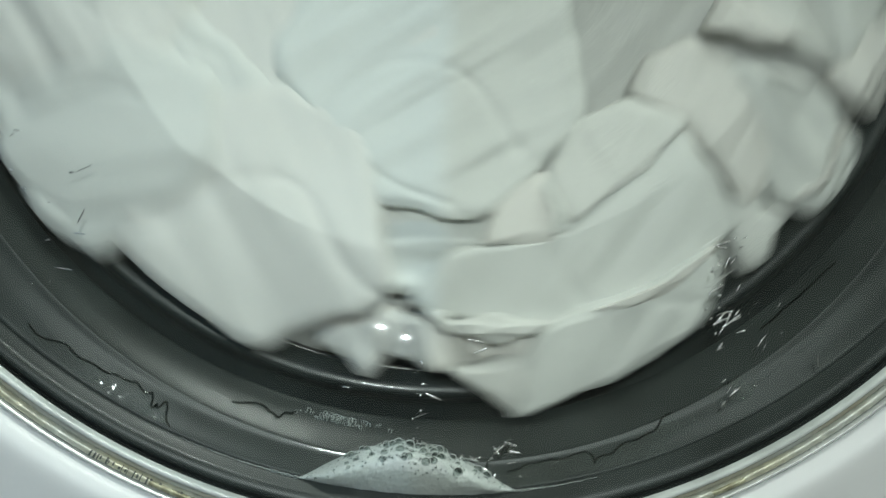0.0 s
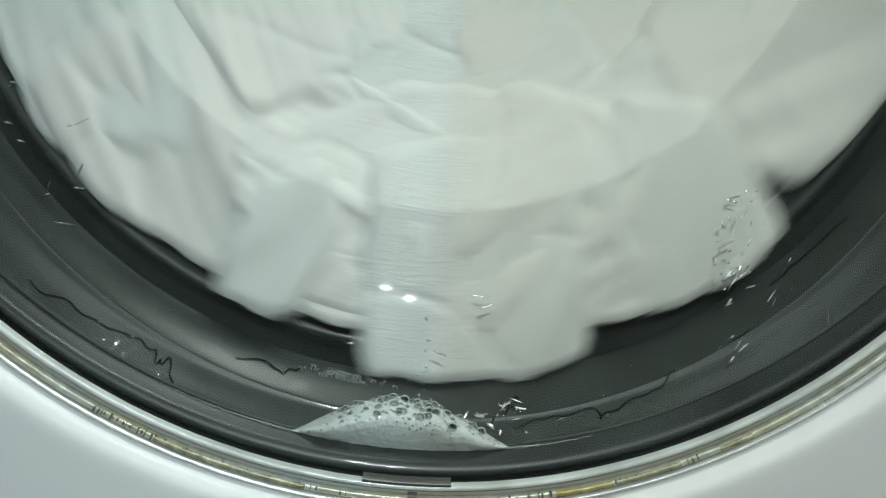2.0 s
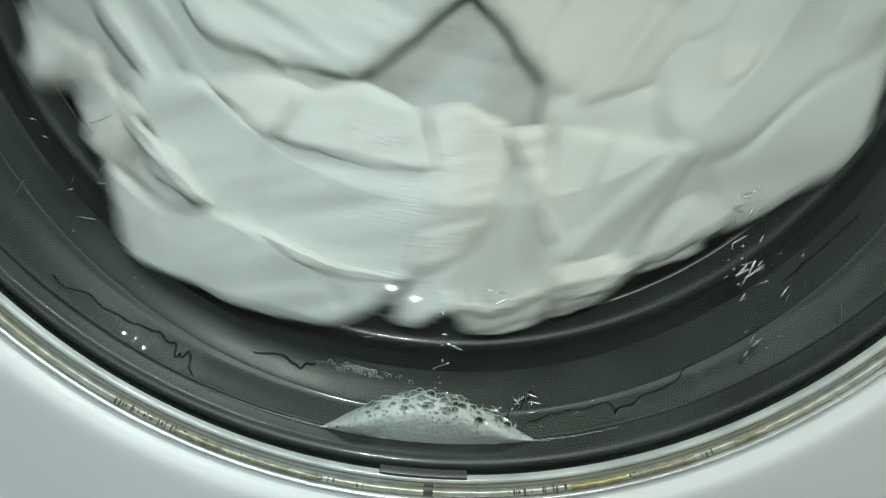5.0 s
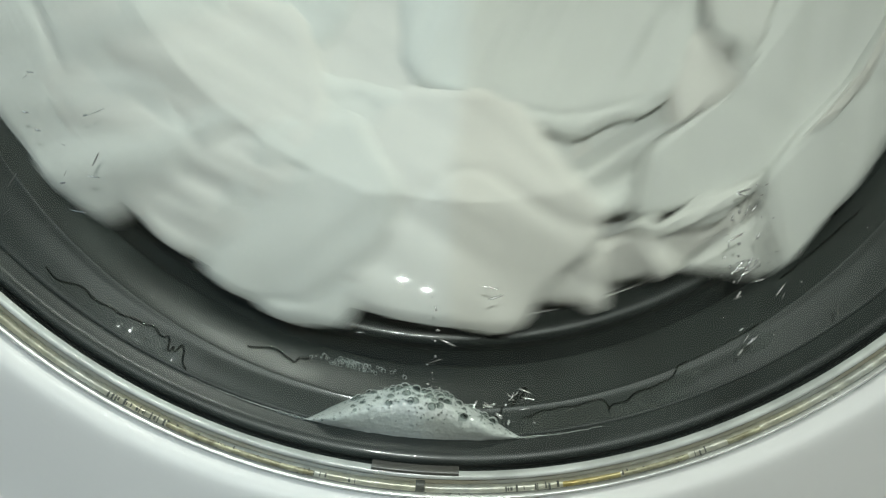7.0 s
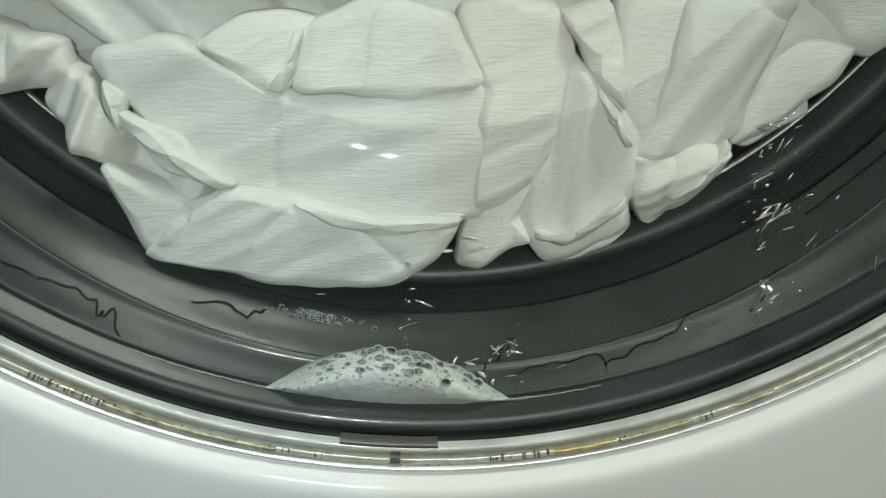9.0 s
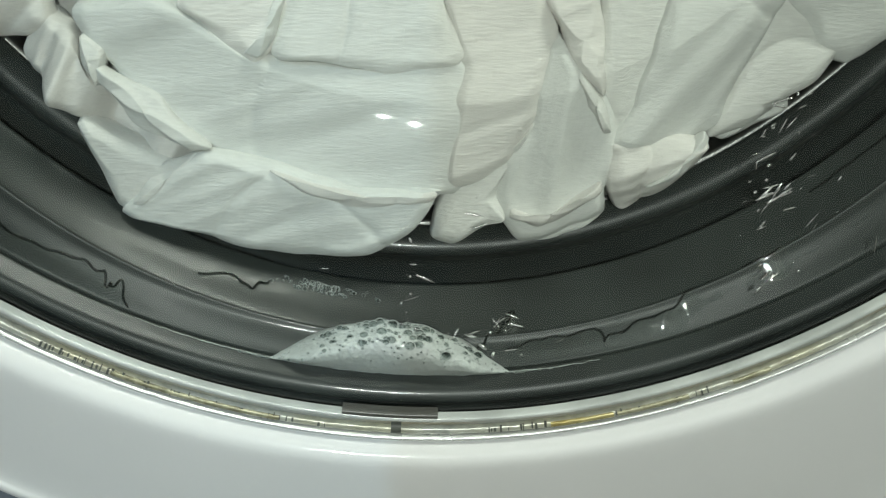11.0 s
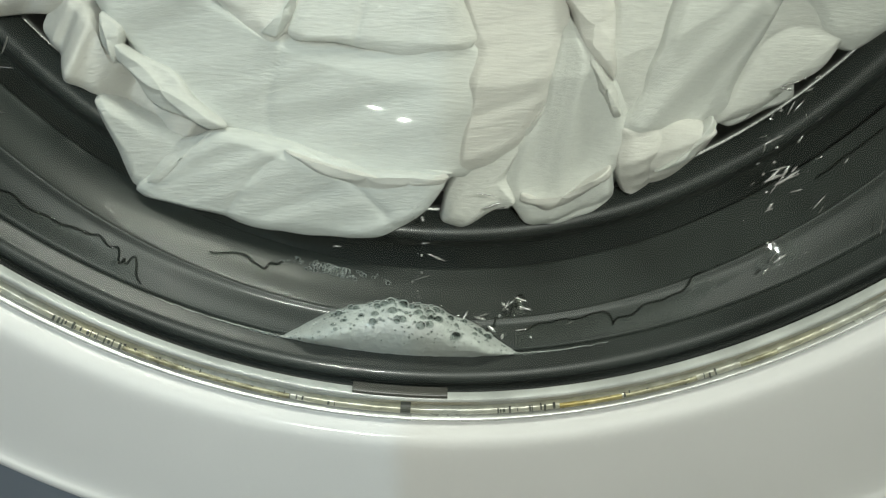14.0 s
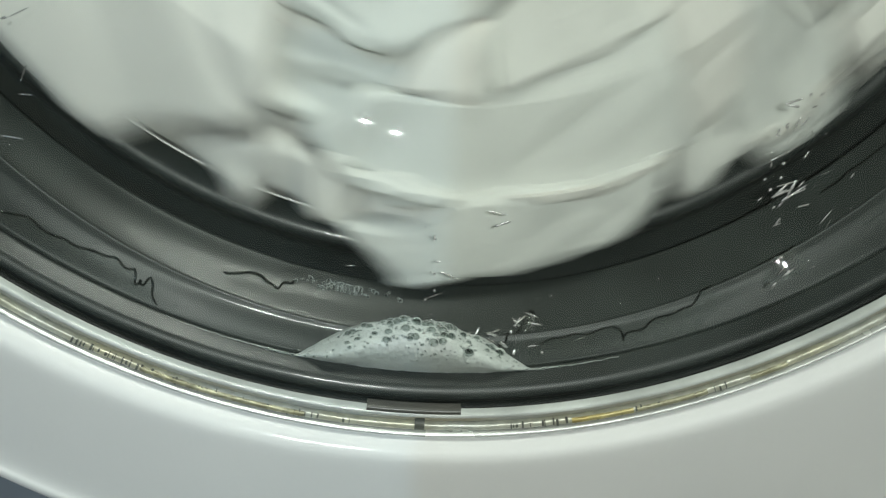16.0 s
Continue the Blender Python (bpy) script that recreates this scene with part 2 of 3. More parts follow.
drum = part("drum", lathe(rounded([(0.047, 0.215), (0.0435, 0.150), (0.0425, 0.1350), (0.0435, 0.1334), (0.0460, 0.1348), (0.050, 0.160), (0.060, 0.205), (0.080, 0.212), (0.300, 0.212), (0.325, 0.19), (0.330, 0.02)], 1), 144), STEEL, machine, "stainless steel drum")

ring = lathe(rounded([(0.0060, 0.1706), (0.0002, 0.1708), (-0.0026, 0.1724), (-0.0040, 0.1742), (-0.0044, 0.1765), (-0.0040, 0.1830), (-0.0032, 0.2060), (-0.0034, 0.2115), (-0.0044, 0.2130), (-0.0040, 0.2156), (-0.0005, 0.2168), (0.0110, 0.2170)], 2))
for v in ring.verts:
    v.co.x += RIM_SHIFT * min(1.0, max(0.0, (math.hypot(v.co.x, v.co.z) - 0.185) / 0.030))
door = part("door", ring, WHITE, machine, "white glossy door frame")


def glass_depth(r, middle):
    """The bowl: a shallow dome that runs out into a cone."""
    return middle - (r * r / 0.60 if r < 0.1 else 0.016667 + 0.309 * (r - 0.1))


bowl = part("glass_bowl", lathe([(glass_depth(r, 0.0338), r) for r in (0.1634 - 0.1629 * k / 80 for k in range(81))] + [(glass_depth(r, 0.0366), r) for r in (0.0005 + 0.1545 * k / 80 for k in range(81))], 192), GLASS, door, "clear glass door bowl")
bowl.visible_shadow = False
part("glass_rim", lathe(rounded([(0.0006, 0.1634), (-0.0014, 0.1635), (-0.0018, 0.1642), (-0.0014, 0.1650), (0.0004, 0.1652)], 2)), MILKY, door, "milky glass rim")
part("rim_groove", lathe(rounded([(0.0008, 0.1652), (0.0, 0.1653), (-0.0002, 0.1660), (0.0, 0.1668), (0.0010, 0.1669)], 1)), SHADE, door, "dull grey groove")
part("chrome_band", lathe(rounded([(0.0010, 0.1668), (-0.0008, 0.1669), (-0.0012, 0.1679), (-0.0006, 0.1690), (0.0012, 0.1691)], 2)), BRASS, door, "tarnished gold and silver band")
part("chrome_edge", lathe(rounded([(0.0012, 0.1690), (-0.0010, 0.1692), (-0.0016, 0.1699), (-0.0010, 0.1706), (0.0012, 0.1707)], 2)), SILVER, door, "thin chrome edge")

# ---- laundry ----
# Outlines in tenths of a millimetre, (x, z) from the axis as the load lies at rest, with the depth of the front.
load, folds = [], []
load.append(('hem_corner', 220, ((-816, -984), (-616, -1091), (-741, -1201), (-769, -1181))))
load.append(('hem', 215, ((-546, -1052), (-268, -1142), (-55, -1176), (-116, -1255), (-224, -1316), (-476, -1292), (-745, -1202), (-615, -1095))))
load.append(('roll', 225, ((-881, -760), (-796, -808), (-787, -886), (-643, -967), (-548, -1053), (-604, -1093), (-762, -1018), (-828, -973), (-872, -916), (-913, -854))))
load.append(('loop', 215, ((-781, -804), (-740, -840), (-758, -907), (-782, -864))))
load.append(('sheet', 235, ((-768, -763), (-578, -752), (-431, -861), (-210, -878), (17, -874), (11, -995), (-21, -1157), (-244, -1155), (-397, -1119), (-544, -1050), (-695, -895))))
load.append(('top_a', 228, ((-576, -745), (-468, -690), (-327, -716), (-374, -820), (-424, -859), (-498, -804))))
load.append(('top_b', 222, ((-339, -726), (-193, -681), (-34, -729), (22, -871), (-185, -879), (-380, -855))))
load.append(('strip', 228, ((-396, -1114), (-243, -1150), (-22, -1162), (-55, -1192), (-218, -1170))))
load.append(('mid', 228, ((-9, -731), (89, -684), (189, -731), (223, -825), (182, -994), (120, -1094), (-9, -1158), (11, -994), (23, -872))))
load.append(('pleat', 215, ((-3, -1156), (119, -1089), (186, -1002), (102, -1185), (124, -1236), (4, -1307), (-46, -1292), (-23, -1212))))
load.append(('lump', 222, ((181, -991), (222, -823), (351, -990), (366, -1108), (338, -1163), (350, -1223), (261, -1292), (154, -1306), (97, -1203), (119, -1091))))
load.append(('flap', 212, ((199, -739), (308, -727), (331, -939), (284, -886))))
load.append(('right_a', 235, ((338, -731), (482, -730), (433, -955), (364, -1051), (333, -958))))
load.append(('right_b', 228, ((479, -728), (709, -725), (645, -889), (602, -1017), (519, -1070), (369, -1055), (431, -953))))
load.append(('tail', 215, ((360, -1051), (512, -1039), (586, -1055), (559, -1106), (502, -1175), (401, -1220), (362, -1146))))
load.append(('far', 245, ((717, -728), (831, -727), (888, -822), (809, -921), (695, -998), (610, -1031), (650, -882))))
load.append(('edge', 260, ((602, -1036), (759, -963), (767, -1010), (635, -1077))))
load.append(('left', 235, ((-1066, -649), (-876, -716), (-867, -786), (-920, -812), (-1037, -808))))
# Rolled folds that stand proud of a garment, in the same way.
folds.append(('lump', 212, ((278, -891), (342, -974), (360, -1036), (342, -1042), (317, -980), (271, -910))))
folds.append(('tail', 205, ((575, -1043), (588, -1064), (516, -1157), (447, -1177), (495, -1143))))
folds.append(('hem', 205, ((-431, -1107), (-318, -1148), (-140, -1195), (-49, -1182), (-62, -1202), (-218, -1208), (-346, -1169))))
folds.append(('roll', 212, ((-774, -869), (-640, -976), (-549, -1052), (-590, -1056), (-703, -981), (-776, -912))))
folds.append(('top_b', 212, ((-450, -849), (-416, -859), (-378, -816), (-350, -735), (-375, -734), (-401, -809))))
folds.append(('lump', 208, ((129, -1232), (203, -1255), (254, -1226), (334, -1164), (340, -1185), (256, -1248), (197, -1276), (123, -1254))))
folds.append(('hem', 208, ((-742, -1190), (-646, -1106), (-586, -1077), (-579, -1090), (-635, -1119), (-725, -1205))))


def garment(outline, depth, seed, mat, name="garment", fold=0.0006, pleats=3.0, angle=0.0, grow=1.0, rows=40, columns=150, tuck=0.010):
    """A limp wet cloth: a sheet pressed to the glass, with creases and pleats, its border rolled back."""
    rnd = random.Random(seed)
    cx, cz = sum(p[0] for p in outline) / len(outline), sum(p[1] for p in outline) / len(outline)
    border = [(cx + (x - cx) * grow, cz + (z - cz) * grow) for x, z in outline]
    for _ in range(2):
        border = [q for a, b in zip(border, border[1:] + border[:1]) for q in ((a[0] * 0.90 + b[0] * 0.10, a[1] * 0.90 + b[1] * 0.10), (a[0] * 0.10 + b[0] * 0.90, a[1] * 0.10 + b[1] * 0.90))]
    lengths = [math.dist(a, b) for a, b in zip(border, border[1:] + border[:1])]
    total, edge = sum(lengths), []
    for k in range(columns):
        s, i = total * k / columns, 0
        while s > lengths[i]:
            s -= lengths[i]
            i += 1
        a, b = border[i], border[(i + 1) % len(border)]
        u = s / lengths[i]
        edge.append((a[0] + (b[0] - a[0]) * u, a[1] + (b[1] - a[1]) * u))
    ca, sa = math.cos(radians(angle)), math.sin(radians(angle))
    off = Vector((rnd.uniform(-9, 9), rnd.uniform(-9, 9), rnd.uniform(-9, 9)))
    bm = bmesh.new()
    rings = []
    for i in range(rows + 6):
        ring = []
        s = min(1.0, ((i + 0.5) / rows) ** 0.8)
        roll = max(0, i - rows) / 5
        for k, (ex, ez) in enumerate(edge):
            reach = math.dist((cx, cz), (ex, ez))
            wave = noise.noise(Vector((ex / 0.009, ez / 0.009, seed))) * 0.0012 + noise.noise(Vector((ex / 0.025, ez / 0.025, seed + 5))) * 0.002
            far = (reach + wave * s * s + 0.0009 * math.sin(roll * math.pi) - 0.0015 * roll * roll) / max(reach, 1e-4)
            x, z = cx + (ex - cx) * s * far, cz + (ez - cz) * s * far
            u, v = (x * ca + z * sa) / 0.03, (-x * sa + z * ca) / 0.03
            bend = noise.noise(Vector((u * 0.6, v * pleats, seed)) + off)
            soft = noise.noise(Vector((x / 0.035, z / 0.035, seed * 0.37)) + off)
            line = (1 - abs(noise.noise(Vector((x / 0.045, z / 0.045, seed * 1.7)) + off))) ** 30
            near = max(0.0, 1 - reach * (1 - s) / 0.004) ** 2
            dome = glass_depth(math.hypot(x, z), 0.0371)
            back = max(depth, dome + depth - 0.0212)
            drape = noise.noise(Vector((u * 1.1, v * pleats * 2.6, seed + 9)) + off)
            y = back + 2.4 * fold * (0.5 + bend * 1.6) + (0.0004 + 0.5 * fold) * drape + 0.0007 * soft + (0.0004 + 0.9 * fold) * line + 0.0016 * near + tuck * roll
            x, z = x + 0.0006 * bend, z + 0.0006 * soft
            ring.append(bm.verts.new((x, max(y, dome, 0.0185), z)))
        rings.append(ring)
    centre = bm.verts.new((cx, sum(v.co.y for v in rings[0]) / len(rings[0]), cz))
    n = len(edge)
    for k in range(n):
        bm.faces.new((centre, rings[0][k], rings[0][(k + 1) % n]))
        for i in range(len(rings) - 1):
            bm.faces.new((rings[i][k], rings[i][(k + 1) % n], rings[i + 1][(k + 1) % n], rings[i + 1][k]))
    ob = link_mesh(name, bm, mat)
    ob.location.z = AXIS
    return ob


PLEATED = {"roll": (0.0022, 60), "loop": (0.0012, 70), "pleat": (0.0022, 65), "lump": (0.0014, 80), "tail": (0.0018, 20), "left": (0.0022, 40), "far": (0.0016, 55), "strip": (0.0008, 5), "right_a": (0.0010, 75), "right_b": (0.0010, 55), "edge": (0.001, 30)}
garments, sheets = [], {}
for i, (name, depth, outline) in enumerate(load):
    pts = [(x / 0.985e4, z / 0.985e4) for x, z in outline]
    fold, angle = PLEATED.get(name, (0.0004, 20))
    fold *= 0.65 if name != "roll" else 1.0
    ob = garment(pts, 0.0212 + (depth / 1e4 - 0.0212) * 1.8, i + 3, (CLOTH, CLOTH_C, CLOTH_B)[i % 3], fold=fold, angle=angle, pleats=2 + i % 3, grow=1.06 if depth < 218 else 1.07 if depth < 230 else 1.12)
    sheets[name] = ob
    mx, mz = sum(p[0] for p in pts) / len(pts), sum(p[1] for p in pts) / len(pts)
    garments.append((ob, math.degrees(math.atan2(mx, -mz)), math.hypot(mx, mz)))

for i, (name, depth, outline) in enumerate(folds):
    ob = garment([(x / 1e4, z / 1e4) for x, z in outline], depth / 1e4, i + 70, (CLOTH, CLOTH_C, CLOTH_B)[i % 3], "fold", fold=0.0003, rows=14, columns=120, tuck=0.004)
    ob.location.z = 0
    ob.parent = sheets[name]

# the rest of the load, above the glass's middle
rnd = random.Random(11)
for ring, count, low in ((0.103, 12, 62), (0.074, 9, 0), (0.055, 6, 35), (0.012, 2, 0)):
    for k in range(count):
        a = (k + rnd.uniform(-0.2, 0.2)) * 360 / count
        if a < low or a > 360 - low:
            continue
        r = ring * rnd.uniform(0.95, 1.05)
        cx, cz, big = r * math.sin(radians(a)), -r * math.cos(radians(a)), rnd.uniform(0.042, 0.052)
        turn = rnd.uniform(0, 6)
        pts = [(cx + big * rnd.uniform(0.65, 1.15) * math.cos(turn + 2 * math.pi * j / 6), cz + big * rnd.uniform(0.65, 1.15) * math.sin(turn + 2 * math.pi * j / 6)) for j in range(6)]
        pts = [(x * min(1, 0.1365 / math.hypot(x, z)), z * min(1, 0.1365 / math.hypot(x, z))) for x, z in pts]
        ob = garment(pts, (0.0285 if low == 0 else 0.0225) + rnd.uniform(0, 0.005), 40 + len(garments), rnd.choice((CLOTH, CLOTH_B, CLOTH_C)), fold=rnd.choice((0.0003, 0.0005, 0.001)), angle=a + rnd.uniform(-40, 40), pleats=rnd.uniform(1.5, 4))
        garments.append((ob, a if a < 180 else a - 360, r))
for a, half, inner, outer, seed in ((194, 13, 0.075, 0.1455, 61), (250, 9, 0.08, 0.1385, 62), (140, 5, 0.09, 0.1355, 63)):
    pts = [(r * math.sin(radians(a + half * k)), -r * math.cos(radians(a + half * k))) for k, r in ((-1.0, outer), (-0.3, outer * 0.997), (0.4, outer * 1.003), (1.0, outer * 0.985), (1.5, inner * 1.2), (0.3, inner), (-1.4, inner * 1.15))]
    ob = garment(pts, 0.0218, seed, CLOTH, fold=0.0006, angle=a + 70, pleats=2.5)
    garments.append((ob, a if a < 180 else a - 360, 0.115))
back = [(0.1325 * math.sin(2 * math.pi * k / 40) * (1 + 0.03 * math.sin(5 * k)), 0.1325 * math.cos(2 * math.pi * k / 40) * (1 + 0.03 * math.sin(5 * k))) for k in range(40)]
ob = garment(back, 0.0400, 99, CLOTH, fold=0.002, pleats=2, rows=60, columns=240, tuck=0.02)
garments.append((ob, 0.0, 0.0))
for ob, a, r in garments:
    tagged(ob, "wet white crinkled cotton garment pressed against the glass", "garment", "laundry in the drum")
tagged(sheets["hem"], "wet white cotton hem folded flat over the gasket lip")
tagged(sheets["hem_corner"], "pointed wet white cotton corner hanging over the gasket lip")
tagged(sheets["roll"], "twisted roll of wet white cotton beside the glass")
tagged(sheets["sheet"], "broad wet white cotton sheet pressed flat to the glass")
tagged(sheets["tail"], "small folded tail of wet white cotton above the gasket")

# ---- foam and water ----
rnd = random.Random(5)


def heap(x):
    """The foam's height at x: a flat heap with thin tails along the fold."""
    u = (x + 0.016) / (0.0275 if x < -0.016 else 0.0295)
    tail = 0.00025 + 0.0002 * noise.noise(Vector((x * 260, 3, 0)))
    ripple = 1 + 0.10 * noise.noise(Vector((x * 190, 0, 0)))
    return max(tail * max(0.0, 1 - abs(u) / 2.2), 0.0126 * ripple * (1 - abs(u) ** 2.2) ** 1.5 if abs(u) < 1 else 0.0)


def foam_at(x, v):
    """A point of the foam's skin: v runs from its foot at the front over the top to the rubber behind."""
    h = heap(x)
    up = math.sin(min(1, v * 1.35) * math.pi / 2) if v < 0.74 else 1 - (v - 0.74) * 0.6
    y = 0.0074 - 0.0032 * math.sin(min(1, v * 1.6) * math.pi) * min(1, h / 0.006) + 0.0065 * max(0, (v - 0.5) / 0.5) * min(1, h / 0.003)
    a = math.asin(x / 0.1578)
    r = 0.1580 - h * up
    return Vector((math.sin(a) * r, y, -math.cos(a) * r))


foam = bmesh.new()
grid = []
for i in range(161):
    x = -0.0720 + 0.1060 * i / 160
    line = []
    for j in range(29):
        p = foam_at(x, j / 28)
        line.append(foam.verts.new(p * (1 + 0.0009 * noise.noise(p * 420)) + Vector((0, 0.0003 * noise.noise(p * 700), 0))))
    grid.append(line)
for i in range(160):
    for j in range(28):
        foam.faces.new((grid[i][j], grid[i + 1][j], grid[i + 1][j + 1], grid[i][j + 1]))
suds = link_mesh("foam", foam, FOAM)
suds.location.z = AXIS
tagged(suds, "white detergent foam lying in the gasket fold", "foam", kind="stuff")


def hoop(bm, at, r, wire, seg=14):
    """The thick wall of a bubble, seen from the front."""
    rings = []
    for i in range(seg):
        a = 2 * math.pi * i / seg
        out = Vector((math.cos(a), 0, math.sin(a)))
        rings.append([bm.verts.new(at + out * (r + wire * math.cos(b)) + Vector((0, wire * math.sin(b), 0))) for b in (0, 1.57, 3.14, 4.71)])
    for i in range(seg):
        for k in range(4):
            f = bm.faces.new((rings[i][k], rings[(i + 1) % seg][k], rings[(i + 1) % seg][(k + 1) % 4], rings[i][(k + 1) % 4]))
            f.material_index = 1


bubbles = bmesh.new()
for _ in range(480):
    x = rnd.gauss(-0.014, 0.014) if rnd.random() < 0.8 else rnd.uniform(-0.05, 0.02)
    if not -0.068 < x < 0.028:
        continue
    v = 0.15 + 0.58 * rnd.random() ** 0.42
    big = v > 0.42 and rnd.random() < 0.17 and heap(x) > 0.004
    r = rnd.uniform(0.0005, 0.0013) if big else 0.00010 + 0.00032 * rnd.random() ** 1.6
    p = foam_at(x, v) + Vector((0, -r * 0.2, 0))
    ball(bubbles, p, r, 0.55, 6, 12)
    hoop(bubbles, p + Vector((0, -r * 0.1, 0)), r, max(0.00006, r * 0.10))
suds_bubbles = link_mesh("bubbles", bubbles, BUBBLE)
suds_bubbles.data.materials.append(FOAM)
suds_bubbles.location.z = AXIS
tagged(suds_bubbles, "clear soap bubbles with white walls on the foam", "bubbles", kind="stuff")


# The dark tint paints in the darkening that refraction gives the film's rim.
WET_EDGE = clear("darkened edge of a water film", (0.40, 0.43, 0.42), 0.05, 1.6)


def on_gasket(a, y, lift=0.0002):
    r = gasket_radius(y, radians(a)) - lift
    return Vector((r * math.sin(radians(a)), y - lift * 0.6, -r * math.cos(radians(a))))


def tube(bm, line, radius, sides=6):
    """A thin bead of water along a line."""
    rings = []
    for i, p in enumerate(line):
        d = (line[min(i + 1, len(line) - 1)] - line[max(i - 1, 0)]).normalized()
        u = d.cross(Vector((0, 1, 0.3))).normalized()
        v = d.cross(u)
        w = radius * (0.5 + 0.9 * abs(noise.noise(Vector((i * 0.35, radius * 9000, 2)))) + 0.3 * math.sin(min(1, i / 3) * 1.5)) * (1 if 0 < i < len(line) - 1 else 0.2)
        rings.append([bm.verts.new(p + (u * math.cos(2 * math.pi * k / sides) + v * math.sin(2 * math.pi * k / sides)) * w) for k in range(sides)])
    for a, b in zip(rings, rings[1:]):
        for k in range(sides):
            bm.faces.new((a[k], a[(k + 1) % sides], b[(k + 1) % sides], b[k]))


def rivulet(stops, radius, seed, mat=None, steps=70, skin=True):
    """The edge of a film of water that runs over the rubber, through (angle, depth) stops."""
    line = []
    for i in range(steps + 1):
        u = i / steps * (len(stops) - 1)
        k = min(int(u), len(stops) - 2)
        f = u - k
        a = stops[k][0] * (1 - f) + stops[k + 1][0] * f + 0.5 * noise.noise(Vector((u * 1.7, seed, 0)))
        y = stops[k][1] * (1 - f) + stops[k + 1][1] * f + 0.0008 * noise.noise(Vector((u * 2.3, seed, 7)))
        line.append(on_gasket(a, y))
    bm = bmesh.new()
    tube(bm, line, radius)
    low = [on_gasket(math.degrees(math.atan2(p.x, -p.z)), max(0.0095, p.y - 0.003)) for p in line]
    pairs = [(bm.verts.new(p), bm.verts.new(q)) for p, q in zip(line, low)] if skin else []
    for a, b in zip(pairs, pairs[1:]):
        bm.faces.new((a[0], b[0], b[1], a[1])).material_index = 1
    ob = link_mesh("water_rivulet", bm, mat or WET_EDGE)
    ob.data.materials.append(WATER)
    ob.location.z = AXIS
    return tagged(ob, "thin edge of water running over the grey rubber", "water", "water on the gasket")


rivulet([(-44, 0.0105), (-38, 0.0110), (-34, 0.0118), (-31, 0.0122), (-30.2, 0.0105), (-29.4, 0.0120), (-28, 0.0094)], 0.00032, 1)
rivulet([(4.6, 0.0118), (8, 0.0128), (12.8, 0.0130), (13.2, 0.0108), (16, 0.0122), (20, 0.0128), (22.5, 0.0148), (26, 0.0152)], 0.00026, 2)
rivulet([(-24, 0.0195), (-21, 0.0215), (-19, 0.0200), (-17.5, 0.0225)], 0.0003, 3, skin=False)
rivulet([(1.5, 0.0095), (2.5, 0.0130), (4.0, 0.0165), (5.6, 0.0200), (5.0, 0.0175)], 0.00028, 4)
rivulet([(26, 0.0150), (29, 0.0140), (33, 0.0155), (38, 0.0150)], 0.00024, 5)
rivulet([(35, 0.0225), (40, 0.0230), (46, 0.0228)], 0.00034, 6, skin=False)
rivulet([(-16, 0.0092), (-11, 0.0090), (-7, 0.0096)], 0.00022, 7, WATER)
rivulet([(2, 0.0090), (6, 0.0092), (10, 0.0088)], 0.00022, 8, WATER)

froth = bmesh.new()
for _ in range(90):
    p = on_gasket(rnd.gauss(-12.5, 2.0), rnd.uniform(0.0222, 0.0245))
    r = rnd.uniform(0.00015, 0.0006)
    ball(froth, p, r, 0.7, 5, 9)
    hoop(froth, p + Vector((0, -r * 0.3, 0)), r, max(0.00005, r * 0.12), 10)
ob = link_mesh("froth", froth, BUBBLE)
ob.data.materials.append(FOAM)
ob.location.z = AXIS
tagged(ob, "few small soap bubbles on the gasket lip", "bubbles", kind="stuff")

rnd = random.Random(21)
drops = bmesh.new()
for _ in range(130):
    a, y = rnd.choice((rnd.gauss(34, 7), rnd.gauss(-40, 9), rnd.gauss(0, 12))), rnd.uniform(0.010, 0.0225)
    r = rnd.uniform(0.0002, 0.0006)
    ball(drops, on_gasket(a, y), r, 0.6)
for a, y, r in ((6.3, 0.0218, 0.0012), (7.6, 0.0222, 0.0009), (-2.0, 0.018, 0.0008), (3.0, 0.015, 0.0010), (4.2, 0.0165, 0.0007)):
    ball(drops, on_gasket(a, y), r, 0.5, 8, 14)
ob = link_mesh("water_drops", drops, WATER)
ob.location.z = AXIS
tagged(ob, "clear water drops on the wet rubber gasket", "water drops", kind="stuff")

# Mirrors far more than water would, so that it draws highlights.
GLINT = clear("glint mirror", (0.98, 0.99, 0.99), 0.26, 8.5, edge=0.0)


def stroke(bm, at, along, length, width, rings=8, seg=6):
    """A drawn-out bead whose bright face stands in for a glint."""
    d = along.normalized()
    u = d.cross(Vector((0, 1, 0))).normalized()
    w = d.cross(u)
    grid = []
    for i in range(rings + 1):
        s = -1 + 2 * i / rings
        k = max(0.05, math.sqrt(max(0, 1 - s * s))) * width * (0.8 + 0.4 * noise.noise(at * 900 + Vector((i, 0, 0))))
        grid.append([bm.verts.new(at + d * s * length + u * k * math.cos(2 * math.pi * j / seg) + w * 0.5 * k * math.sin(2 * math.pi * j / seg)) for j in range(seg)])
    for i in range(rings):
        for j in range(seg):
            bm.faces.new((grid[i][j], grid[i][(j + 1) % seg], grid[i + 1][(j + 1) % seg], grid[i + 1][j]))


